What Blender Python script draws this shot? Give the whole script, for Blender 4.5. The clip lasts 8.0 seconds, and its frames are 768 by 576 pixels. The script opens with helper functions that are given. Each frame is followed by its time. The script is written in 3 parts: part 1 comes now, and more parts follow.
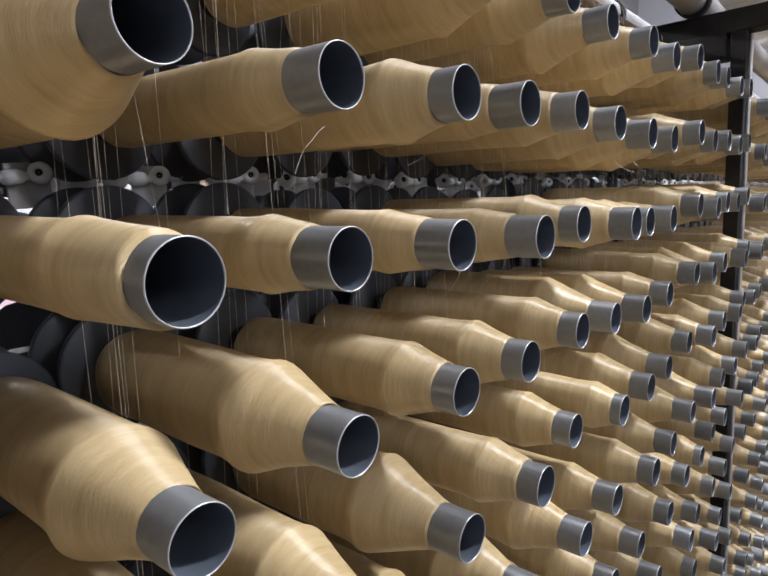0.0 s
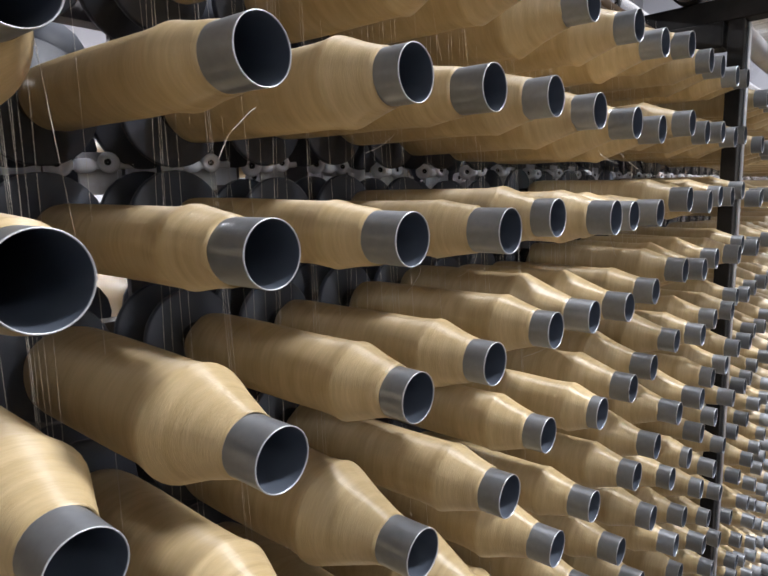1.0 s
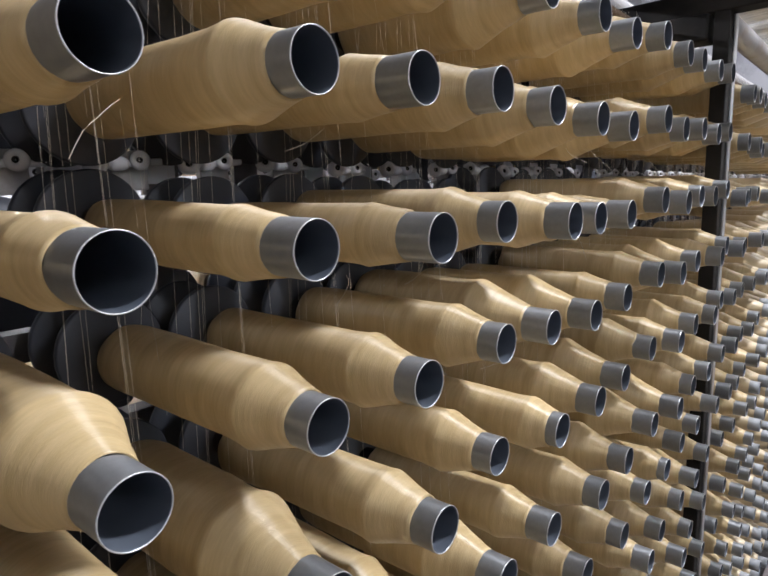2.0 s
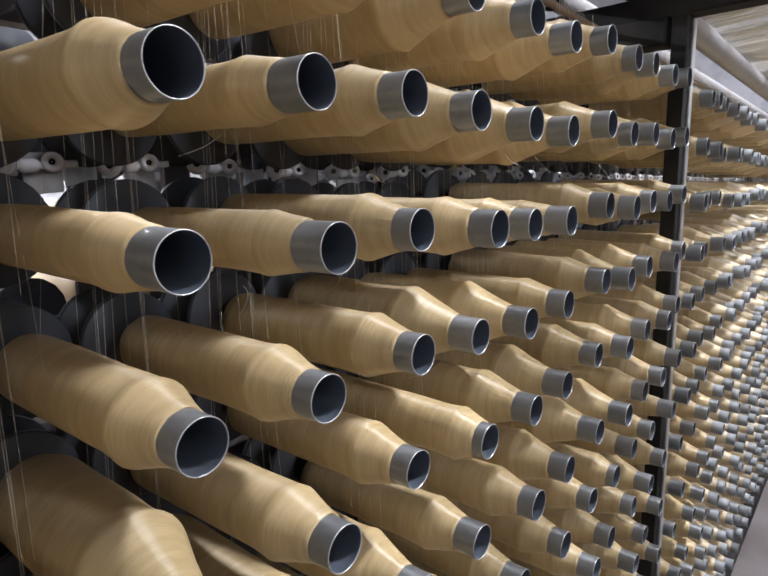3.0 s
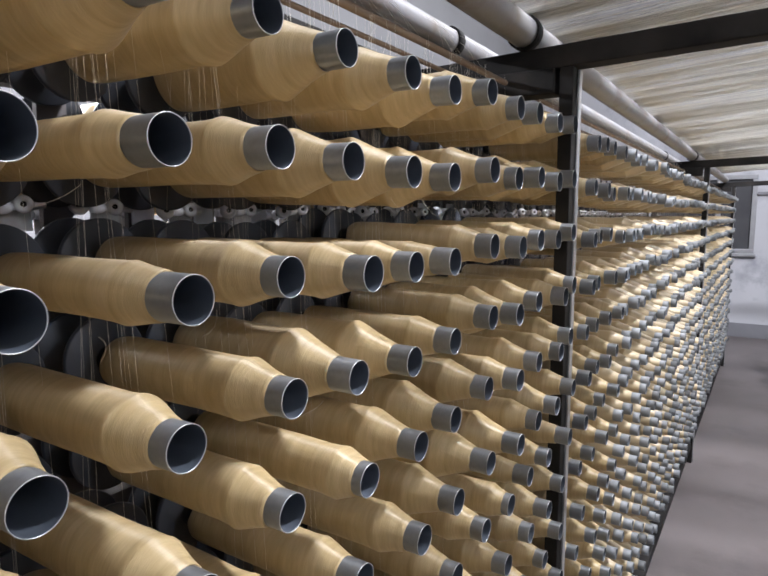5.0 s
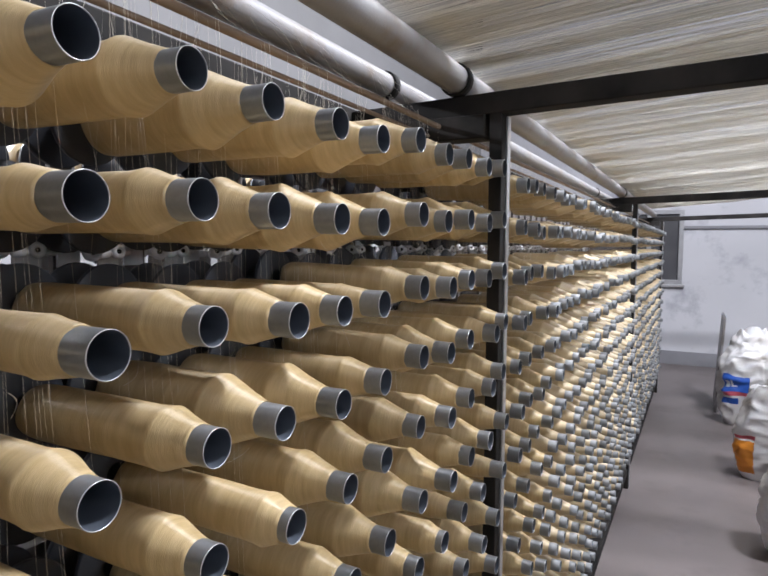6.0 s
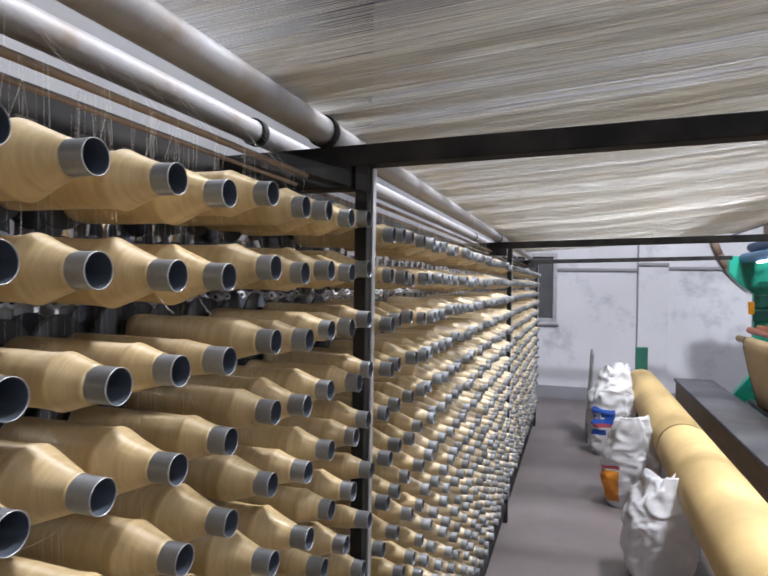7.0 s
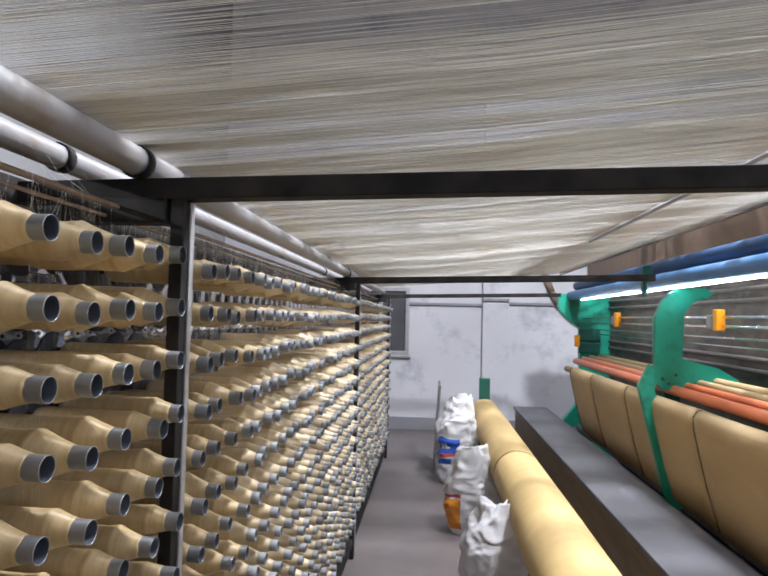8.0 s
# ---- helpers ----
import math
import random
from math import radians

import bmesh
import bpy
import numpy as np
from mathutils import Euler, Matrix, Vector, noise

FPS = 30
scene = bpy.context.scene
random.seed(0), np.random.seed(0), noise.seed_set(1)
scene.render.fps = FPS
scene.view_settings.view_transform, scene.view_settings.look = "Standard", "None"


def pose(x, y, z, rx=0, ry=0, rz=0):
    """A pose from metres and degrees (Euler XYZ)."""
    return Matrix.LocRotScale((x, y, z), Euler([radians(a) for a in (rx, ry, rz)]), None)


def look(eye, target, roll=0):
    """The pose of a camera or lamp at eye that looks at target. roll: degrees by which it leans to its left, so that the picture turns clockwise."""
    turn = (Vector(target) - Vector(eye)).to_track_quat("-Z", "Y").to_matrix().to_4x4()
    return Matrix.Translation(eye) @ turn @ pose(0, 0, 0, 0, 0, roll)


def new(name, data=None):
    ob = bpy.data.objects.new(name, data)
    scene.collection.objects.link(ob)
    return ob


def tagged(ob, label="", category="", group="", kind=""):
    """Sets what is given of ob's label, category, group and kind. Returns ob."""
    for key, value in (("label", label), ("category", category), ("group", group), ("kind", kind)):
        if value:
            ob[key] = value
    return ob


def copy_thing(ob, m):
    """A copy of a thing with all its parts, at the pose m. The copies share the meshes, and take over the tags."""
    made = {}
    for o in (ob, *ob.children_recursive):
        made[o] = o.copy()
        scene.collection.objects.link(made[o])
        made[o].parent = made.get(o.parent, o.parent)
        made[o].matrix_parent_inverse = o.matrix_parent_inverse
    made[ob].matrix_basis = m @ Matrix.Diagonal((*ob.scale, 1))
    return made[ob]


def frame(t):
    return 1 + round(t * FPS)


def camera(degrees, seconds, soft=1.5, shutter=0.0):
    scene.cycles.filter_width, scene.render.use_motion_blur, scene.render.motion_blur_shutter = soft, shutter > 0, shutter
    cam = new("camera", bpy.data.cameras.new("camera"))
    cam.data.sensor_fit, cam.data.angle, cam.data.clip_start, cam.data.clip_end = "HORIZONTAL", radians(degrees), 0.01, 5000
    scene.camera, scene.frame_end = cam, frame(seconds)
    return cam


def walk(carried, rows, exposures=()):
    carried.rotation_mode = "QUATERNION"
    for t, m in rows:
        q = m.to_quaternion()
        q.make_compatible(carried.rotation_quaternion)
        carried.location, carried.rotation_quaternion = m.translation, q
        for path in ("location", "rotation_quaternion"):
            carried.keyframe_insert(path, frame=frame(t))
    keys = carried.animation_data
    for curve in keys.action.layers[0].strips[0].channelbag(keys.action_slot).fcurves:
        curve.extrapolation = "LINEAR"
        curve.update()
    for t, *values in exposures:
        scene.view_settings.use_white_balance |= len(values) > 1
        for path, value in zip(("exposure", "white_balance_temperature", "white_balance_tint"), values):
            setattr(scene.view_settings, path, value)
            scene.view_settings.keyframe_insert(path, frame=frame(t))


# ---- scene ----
cam = camera(64.6, 8.0, soft=1.7, shutter=0.2)
PATH = [
    (0, (0.013, 0.222, 1.599), (-1.258, 1.741, 1.322), -1.8),
    (0.5, (0.012, 0.239, 1.597), (-1.257, 1.757, 1.309), -1.6),
    (1, (0.021, 0.27, 1.597), (-1.253, 1.782, 1.294), -1.3),
    (1.5, (0.023, 0.307, 1.598), (-1.252, 1.816, 1.284), -1.2),
    (3, (0.071, 0.392, 1.606), (-1.169, 1.928, 1.284), -0.6),
    (3.5, (0.085, 0.409, 1.607), (-1.118, 1.973, 1.286), -0.2),
    (4, (0.096, 0.414, 1.609), (-1.072, 2.01, 1.306), -0.3),
    (4.5, (0.109, 0.413, 1.616), (-1.009, 2.049, 1.342), -0.2),
    (6, (0.146, 0.412, 1.642), (-0.775, 2.182, 1.501), 0.3),
    (6.5, (0.164, 0.417, 1.653), (-0.626, 2.253, 1.573), 0.5),
    (7, (0.2, 0.437, 1.667), (-0.404, 2.344, 1.65), 0.9),
    (7.5, (0.247, 0.46, 1.685), (-0.14, 2.422, 1.724), 1.5),
    (8, (0.286, 0.461, 1.684), (0.124, 2.452, 1.781), 1.3),
]
walk(cam, [(t, look(eye, target, roll)) for t, eye, target, roll in PATH])

# ---------------------------------------------------------------- light
world = bpy.data.worlds.new("world")
scene.world = world
world.use_nodes = True
world.node_tree.nodes["Background"].inputs[0].default_value = (0.75, 0.82, 1.0, 1)
world.node_tree.nodes["Background"].inputs[1].default_value = 0.25


def area_lamp(name, m, sx, sy, watts, colour):
    data = bpy.data.lights.new(name, "AREA")
    data.shape, data.size, data.size_y, data.energy, data.color = "RECTANGLE", sx, sy, watts, colour
    ob = new(name, data)
    ob.matrix_world = m
    return ob


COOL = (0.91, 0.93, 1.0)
# batten lamps added behind the rack, bay lamps over the aisle, unseen high-bay lamps for fill
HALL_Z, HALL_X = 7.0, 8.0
# unseen battens added to brighten the gaps between the rows from behind
LAMPS = [(-1.9, -1.2, 2.45, 90), (-1.9, 1.0, 2.45, 110)]
for lx, ly, lz, watts in LAMPS:
    area_lamp("lamp_light", pose(lx, ly, lz - 0.06), 0.12, 1.3, watts, COOL)
AISLE_BAY = [(2.35, 3.15, 5.9, 960), (1.18, 6.2, 5.4, 210)]
for lx, ly, lz, watts in AISLE_BAY:
    area_lamp("lamp_light", pose(lx, ly, lz - 0.03), 0.55, 0.55, watts, COOL)
# hall lamps out of view, added only as weak ambient fill
FILL_BAY = [(5.4, 0.6, 4.6, 120), (5.4, 5.0, 4.6, 40)]
for lx, ly, lz, watts in FILL_BAY:
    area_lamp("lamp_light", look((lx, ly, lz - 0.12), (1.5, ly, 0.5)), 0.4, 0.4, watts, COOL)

# ---------------------------------------------------------------- materials


def material(name, colour, rough=0.6, metal=0.0, second=None, scale=8.0, stretch=(1, 1, 1), amount=0.5, fine=0.0,
             fine_scale=200.0, bump=0.0, bump_scale=120.0, random_tint=0.0, island=False, spec=0.5, stain=None, stain_scale=1.2):
    m = bpy.data.materials.new(name)
    m.use_nodes = True
    nt = m.node_tree
    n, l = nt.nodes, nt.links
    b = n["Principled BSDF"]
    b.inputs["Roughness"].default_value, b.inputs["Metallic"].default_value = rough, metal
    b.inputs["Specular IOR Level"].default_value = spec
    tc = n.new("ShaderNodeTexCoord")
    mp = n.new("ShaderNodeMapping")
    mp.inputs["Scale"].default_value = stretch
    l.new(tc.outputs["Object"], mp.inputs["Vector"])
    no = n.new("ShaderNodeTexNoise")
    no.inputs["Scale"].default_value, no.inputs["Detail"].default_value = scale, 5
    l.new(mp.outputs[0], no.inputs["Vector"])
    mix = n.new("ShaderNodeMix")
    mix.data_type = "RGBA"
    mix.inputs[6].default_value = (*colour, 1)
    mix.inputs[7].default_value = (*(second or [c * 0.7 for c in colour]), 1)
    ramp = n.new("ShaderNodeMapRange")
    ramp.inputs["From Min"].default_value, ramp.inputs["From Max"].default_value = 0.35, 0.7
    ramp.inputs["To Max"].default_value = amount
    l.new(no.outputs["Fac"], ramp.inputs["Value"])
    l.new(ramp.outputs[0], mix.inputs[0])
    out = mix.outputs[2]
    if stain:
        ns = n.new("ShaderNodeTexNoise")
        ns.inputs["Scale"].default_value, ns.inputs["Detail"].default_value = stain_scale, 8
        ns.inputs["Roughness"].default_value = 0.65
        l.new(tc.outputs["Object"], ns.inputs["Vector"])
        rs = n.new("ShaderNodeMapRange")
        rs.inputs["From Min"].default_value, rs.inputs["From Max"].default_value = 0.52, 0.68
        rs.inputs["To Max"].default_value = 0.7
        l.new(ns.outputs["Fac"], rs.inputs["Value"])
        ms = n.new("ShaderNodeMix")
        ms.data_type = "RGBA"
        ms.inputs[7].default_value = (*stain, 1)
        l.new(rs.outputs[0], ms.inputs[0])
        l.new(out, ms.inputs[6])
        out = ms.outputs[2]
    if random_tint:
        if island:
            rnd = n.new("ShaderNodeNewGeometry").outputs["Random Per Island"]
        else:
            rnd = n.new("ShaderNodeObjectInfo").outputs["Random"]
        hs = n.new("ShaderNodeHueSaturation")
        rr = n.new("ShaderNodeMapRange")
        rr.inputs["To Min"].default_value, rr.inputs["To Max"].default_value = 1 - random_tint, 1 + random_tint
        l.new(rnd, rr.inputs["Value"])
        l.new(rr.outputs[0], hs.inputs["Value"])
        l.new(out, hs.inputs["Color"])
        out = hs.outputs["Color"]
    if fine:
        nf = n.new("ShaderNodeTexNoise")
        nf.inputs["Scale"].default_value, nf.inputs["Detail"].default_value = fine_scale, 3
        l.new(mp.outputs[0], nf.inputs["Vector"])
        rf = n.new("ShaderNodeMapRange")
        rf.inputs["To Min"].default_value, rf.inputs["To Max"].default_value = 1 - fine, 1 + fine
        l.new(nf.outputs["Fac"], rf.inputs["Value"])
        mf = n.new("ShaderNodeMix")
        mf.data_type, mf.blend_type = "RGBA", "MULTIPLY"
        mf.inputs[0].default_value = 1
        l.new(out, mf.inputs[6])
        l.new(rf.outputs[0], mf.inputs[7])
        out = mf.outputs[2]
    l.new(out, b.inputs["Base Color"])
    if bump:
        nb = n.new("ShaderNodeTexNoise")
        nb.inputs["Scale"].default_value, nb.inputs["Detail"].default_value = bump_scale, 4
        l.new(mp.outputs[0], nb.inputs["Vector"])
        bp = n.new("ShaderNodeBump")
        bp.inputs["Strength"].default_value, bp.inputs["Distance"].default_value = bump, 0.002
        l.new(nb.outputs["Fac"], bp.inputs["Height"])
        l.new(bp.outputs[0], b.inputs["Normal"])
    return m


def glowing(name, colour, strength):
    m = bpy.data.materials.new(name)
    m.use_nodes = True
    b = m.node_tree.nodes["Principled BSDF"]
    b.inputs["Base Color"].default_value = (0.8, 0.8, 0.8, 1)
    b.inputs["Emission Color"].default_value, b.inputs["Emission Strength"].default_value = (*colour, 1), strength
    return m


YARN = (0.515, 0.392, 0.215)
M_YARN = material("wound_yarn", YARN, 0.46, second=(0.40, 0.29, 0.14), scale=14, stretch=(3, 1, 1), amount=0.8, fine=0.16,
                  fine_scale=60, bump=0.22, bump_scale=130, random_tint=0.08, spec=0.8)
M_YARN.node_tree.nodes["Mapping"].inputs["Scale"].default_value = (9, 1, 1)
M_YARN_FAR = material("wound_yarn_far", (0.54, 0.43, 0.27), 0.42, second=(0.44, 0.34, 0.20), scale=20, amount=0.5, random_tint=0.14, island=True, spec=0.65)
M_TUBE = material("brushed_aluminium", (0.255, 0.265, 0.28), 0.40, 0.6, second=(0.19, 0.20, 0.215), scale=30, stretch=(1, 1, 1), amount=0.5,
                  fine=0.12, fine_scale=220, random_tint=0.16)
M_TUBE_FAR = material("aluminium_far", (0.235, 0.245, 0.26), 0.6, 0.1, second=(0.17, 0.18, 0.19), scale=30, random_tint=0.2, island=True)
M_RIM = material("worn_rim", (0.52, 0.53, 0.55), 0.4, 0.5, scale=60, amount=0.3)
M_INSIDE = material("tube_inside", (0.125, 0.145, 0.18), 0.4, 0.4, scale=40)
M_BLACK = material("black_paint", (0.010, 0.0095, 0.010), 0.7, spec=0.15, scale=10, second=(0.05, 0.045, 0.042), bump=0.1)
M_DISC = material("grey_plastic", (0.040, 0.045, 0.060), 0.55, scale=12, second=(0.028, 0.032, 0.042), bump=0.08, random_tint=0.25)
M_HUB = material("black_plastic", (0.012, 0.012, 0.014), 0.6)
M_STEEL = material("grey_steel", (0.30, 0.29, 0.30), 0.45, 0.4, scale=9, second=(0.2, 0.19, 0.19), stain=(0.12, 0.09, 0.07), stain_scale=6)
M_STRIP = material("bare_steel_strip", (0.45, 0.45, 0.47), 0.4, 0.4, scale=14, second=(0.33, 0.32, 0.33), stain=(0.22, 0.18, 0.15), stain_scale=9)
M_BAR = material("dull_steel_bar", (0.17, 0.155, 0.155), 0.6, 0.2, scale=12, second=(0.06, 0.05, 0.05))
M_CHROME = material("chrome", (0.75, 0.76, 0.78), 0.18, 1.0, scale=20, amount=0.2)
M_CERAMIC = material("white_ceramic", (0.85, 0.85, 0.90), 0.25, scale=20, amount=0.15)
M_THREAD = material("thread", (0.78, 0.73, 0.64), 0.5, scale=30, random_tint=0.2, island=True)
M_SHEET = material("yarn_sheet", (0.70, 0.69, 0.65), 0.30, scale=6, stretch=(0.2, 1, 1), second=(0.60, 0.58, 0.52), random_tint=0.28, island=True)
M_PIPE = material("grey_pipe", (0.25, 0.25, 0.27), 0.5, 0.0, scale=3, stretch=(1, 2.0, 1), second=(0.24, 0.225, 0.215), amount=0.9, stain=(0.17, 0.12, 0.08), stain_scale=7, bump=0.2)
M_WALL = material("white_wall", (0.48, 0.48, 0.515), 0.8, scale=0.9, second=(0.39, 0.39, 0.42), amount=0.8, stain=(0.24, 0.24, 0.28), stain_scale=2.2, bump=0.2, bump_scale=40)
M_SKIRT = material("grey_skirting", (0.19, 0.19, 0.21), 0.7, scale=3)
M_CEIL = material("ceiling_panel", (0.26, 0.26, 0.27), 0.8, scale=1.5)
M_FLOOR = material("concrete", (0.18, 0.155, 0.155), 0.5, scale=1.6, second=(0.135, 0.115, 0.115), amount=0.8, stain=(0.12, 0.10, 0.10), stain_scale=2.2, bump=0.15, bump_scale=60)
M_WINFRAME = material("window_alu", (0.38, 0.38, 0.40), 0.4, 0.5, scale=8)
M_GLASS = material("dusty_glass", (0.055, 0.055, 0.062), 0.25, scale=3, second=(0.09, 0.09, 0.095))
M_GREEN = material("green_enamel", (0.017, 0.33, 0.225), 0.35, scale=4, second=(0.014, 0.25, 0.17), stain=(0.03, 0.10, 0.07), stain_scale=9, bump=0.06)
M_GREEN_DK = material("dark_green_enamel", (0.012, 0.10, 0.075), 0.4, scale=5)
M_BLUE = material("blue_fabric", (0.11, 0.26, 0.52), 0.55, scale=8, second=(0.08, 0.19, 0.42), bump=0.2)
M_BLUE_DK = material("dark_blue_fabric", (0.03, 0.085, 0.20), 0.6, scale=8, bump=0.2)
M_ORANGE = material("orange_rubber", (0.80, 0.22, 0.09), 0.45, scale=6, second=(0.70, 0.17, 0.07), bump=0.1)
M_ORANGE_BLOCK = material("orange_block", (0.85, 0.33, 0.01), 0.4, scale=10)
M_NET = material("tan_netting", (0.56, 0.41, 0.22), 0.8, scale=5, stretch=(1, 0.4, 1), second=(0.45, 0.32, 0.165), amount=0.8, fine=0.2, fine_scale=300, bump=0.4, bump_scale=300)
M_ROLL = material("netting_roll", (0.68, 0.49, 0.22), 0.7, scale=5, stretch=(1, 3, 1), second=(0.58, 0.41, 0.17), amount=0.7, fine=0.15, fine_scale=200, bump=0.4, bump_scale=220)
M_SEAM = material("dark_seam", (0.16, 0.10, 0.05), 0.8)
M_BENCH = material("grey_laminate", (0.12, 0.12, 0.135), 0.6, scale=3, second=(0.11, 0.11, 0.125), stain=(0.20, 0.19, 0.19), stain_scale=3)
M_BENCH_SIDE = material("brown_side", (0.22, 0.15, 0.075), 0.6, scale=3, stretch=(1, 1, 6), second=(0.09, 0.06, 0.03))
M_BAG = material("white_woven_plastic", (0.76, 0.76, 0.79), 0.35, scale=9, second=(0.62, 0.62, 0.66), fine=0.08, fine_scale=300, bump=0.3, bump_scale=90)
M_PRINT_BLUE = material("blue_print", (0.03, 0.12, 0.55), 0.4)
M_PRINT_ORANGE = material("orange_print", (0.75, 0.27, 0.03), 0.4)
M_PRINT_RED = material("red_print", (0.55, 0.10, 0.14), 0.4)
M_PRINT_WHITE = material("white_print", (0.8, 0.8, 0.82), 0.4)
M_DARK_BED = material("needle_bed", (0.14, 0.12, 0.10), 0.6, 0.2, scale=7, stretch=(1, 0.5, 2), second=(0.03, 0.035, 0.03), amount=1.0, stain=(0.20, 0.15, 0.12), stain_scale=5)
M_RUST = material("brown_strap", (0.20, 0.14, 0.10), 0.7, scale=8)
M_TUBE_LIGHT = glowing("fluorescent_tube", (0.95, 0.98, 1.0), 85)
M_LAMP_GLOW = glowing("lamp_tube", (0.93, 0.97, 1.0), 1.8)


def turned(mat, amount):
    """Fine grain that runs round the x axis, so that gloss draws out along it."""
    nt = mat.node_tree
    b = nt.nodes["Principled BSDF"]
    tan = nt.nodes.new("ShaderNodeTangent")
    tan.direction_type, tan.axis = "RADIAL", "X"
    nt.links.new(tan.outputs[0], b.inputs["Tangent"])
    b.inputs["Anisotropic"].default_value = amount
    b.inputs["Anisotropic Rotation"].default_value = 0.25


turned(M_YARN, 0.92)
turned(M_TUBE, 0.75)

# ---------------------------------------------------------------- mesh helpers


def mesh_of(name, bm, *mats, smooth=False):
    me = bpy.data.meshes.new(name)
    bm.normal_update()
    if smooth:
        for f in bm.faces:
            f.smooth = True
    bm.to_mesh(me)
    bm.free()
    for m in mats:
        me.materials.append(m)
    return me


def empty(name, m=Matrix()):
    ob = new(name)
    ob.empty_display_size = 0.05
    ob.matrix_world = m
    return ob


def part(name, bm, mat, parent, label="", smooth=False, m=None):
    mats = mat if isinstance(mat, (list, tuple)) else (mat,)
    me = bm if isinstance(bm, bpy.types.Mesh) else mesh_of(name, bm, *mats, smooth=smooth)
    ob = new(name, me)
    if parent:
        ob.parent = parent
    if m is not None:
        ob.matrix_basis = m
    if label:
        ob["label"] = label
    return ob


def box(x0, x1, y0, y1, z0, z1, bevel=0.0, bm=None):
    own = bmesh.new()
    bmesh.ops.create_cube(own, size=1, matrix=Matrix.LocRotScale(((x0 + x1) / 2, (y0 + y1) / 2, (z0 + z1) / 2), None, (abs(x1 - x0), abs(y1 - y0), abs(z1 - z0))))
    if bevel:
        bmesh.ops.bevel(own, geom=own.edges[:], offset=bevel, segments=2, affect="EDGES", profile=0.5)
    if bm is None:
        return own
    tmp = bpy.data.meshes.new("tmp")
    own.to_mesh(tmp)
    own.free()
    bm.from_mesh(tmp)
    bpy.data.meshes.remove(tmp)
    return bm


AXES = {"x": lambda a, c, s: (a, c, s), "y": lambda a, c, s: (s, a, c), "z": lambda a, c, s: (c, s, a)}


def lathe(profile, n=24, axis="x", bm=None, slot=None, wobble=0.0, seed=0, close=False):
    """Turns a list of (along, radius) round an axis. slot: a material slot for each ring of faces."""
    bm = bm or bmesh.new()
    place = AXES[axis]
    rings = []
    for i, (a, r) in enumerate(profile):
        ring = []
        for j in range(n):
            t = 2 * math.pi * j / n
            rr = r * (1 + wobble * noise.noise((math.cos(t) * 1.3 + seed, math.sin(t) * 1.3, a * 30 + seed)))
            aa = a + wobble * 0.10 * noise.noise((math.cos(t) * 1.1 + seed, math.sin(t) * 1.1, 7.7)) if 0 < i < len(profile) - 1 else a
            ring.append(bm.verts.new(place(aa, rr * math.cos(t), rr * math.sin(t))))
        rings.append(ring)
    for i in range(len(rings) - 1):
        for j in range(n):
            f = bm.faces.new((rings[i][j], rings[i][(j + 1) % n], rings[i + 1][(j + 1) % n], rings[i + 1][j]))
            f.smooth = True
            if slot:
                f.material_index = slot[i]
    if close:
        bm.faces.new(rings[0][::-1])
        bm.faces.new(rings[-1])
    bmesh.ops.recalc_face_normals(bm, faces=bm.faces[:])
    return bm


def rod(p, q, r, n=10, bm=None):
    """A round bar from p to q."""
    bm = bm or bmesh.new()
    p, q = Vector(p), Vector(q)
    turn = (q - p).to_track_quat("Z", "Y").to_matrix().to_4x4()
    bmesh.ops.create_cone(bm, cap_ends=True, segments=n, radius1=r, radius2=r, depth=(q - p).length, matrix=Matrix.Translation((p + q) / 2) @ turn)
    for f in bm.faces:
        f.smooth = len(f.verts) == 4
    return bm


def slab(points, y0, y1, bevel=0.0):
    """A plate cut to an outline in x and z, thick from y0 to y1."""
    bm = bmesh.new()
    face = bm.faces.new([bm.verts.new((x, y0, z)) for x, z in points])
    ext = bmesh.ops.extrude_face_region(bm, geom=[face])
    bmesh.ops.translate(bm, verts=[v for v in ext["geom"] if isinstance(v, bmesh.types.BMVert)], vec=(0, y1 - y0, 0))
    bmesh.ops.recalc_face_normals(bm, faces=bm.faces[:])
    if bevel:
        bmesh.ops.bevel(bm, geom=bm.edges[:], offset=bevel, segments=2, affect="EDGES")
    return bm


def strands(name, paths, r, mat, sides=3):
    """Many thin threads as one mesh; paths: lists of points."""
    verts, faces = [], []
    for pts in paths:
        pts = [Vector(p) for p in pts]
        for i, p in enumerate(pts):
            d = (pts[min(i + 1, len(pts) - 1)] - pts[max(i - 1, 0)]).normalized()
            u = d.orthogonal().normalized()
            v = d.cross(u)
            for j in range(sides):
                t = 2 * math.pi * j / sides
                verts.append(p + r * (math.cos(t) * u + math.sin(t) * v))
        base = len(verts) - len(pts) * sides
        for i in range(len(pts) - 1):
            for j in range(sides):
                a, b = base + i * sides + j, base + i * sides + (j + 1) % sides
                faces.append((a, b, b + sides, a + sides))
    me = bpy.data.meshes.new(name)
    me.from_pydata([tuple(v) for v in verts], [], faces)
    me.polygons.foreach_set("use_smooth", [True] * len(faces))
    me.materials.append(mat)
    return me


# ---------------------------------------------------------------- plan
ROWS_N, ROW_TOP, ROW_STEP = 15, 1.778, 0.105
COL0, COL_STEP = 0.3565, 0.1066
POST_Y = (-1.40, 1.700, 4.760, 7.830)
RIM_X, BASE_X = -0.212, -0.452
BEAM_Z0, BEAM_Z1 = 1.921, 1.966
WALL_Y = 9.75

# ---------------------------------------------------------------- shell of the hall


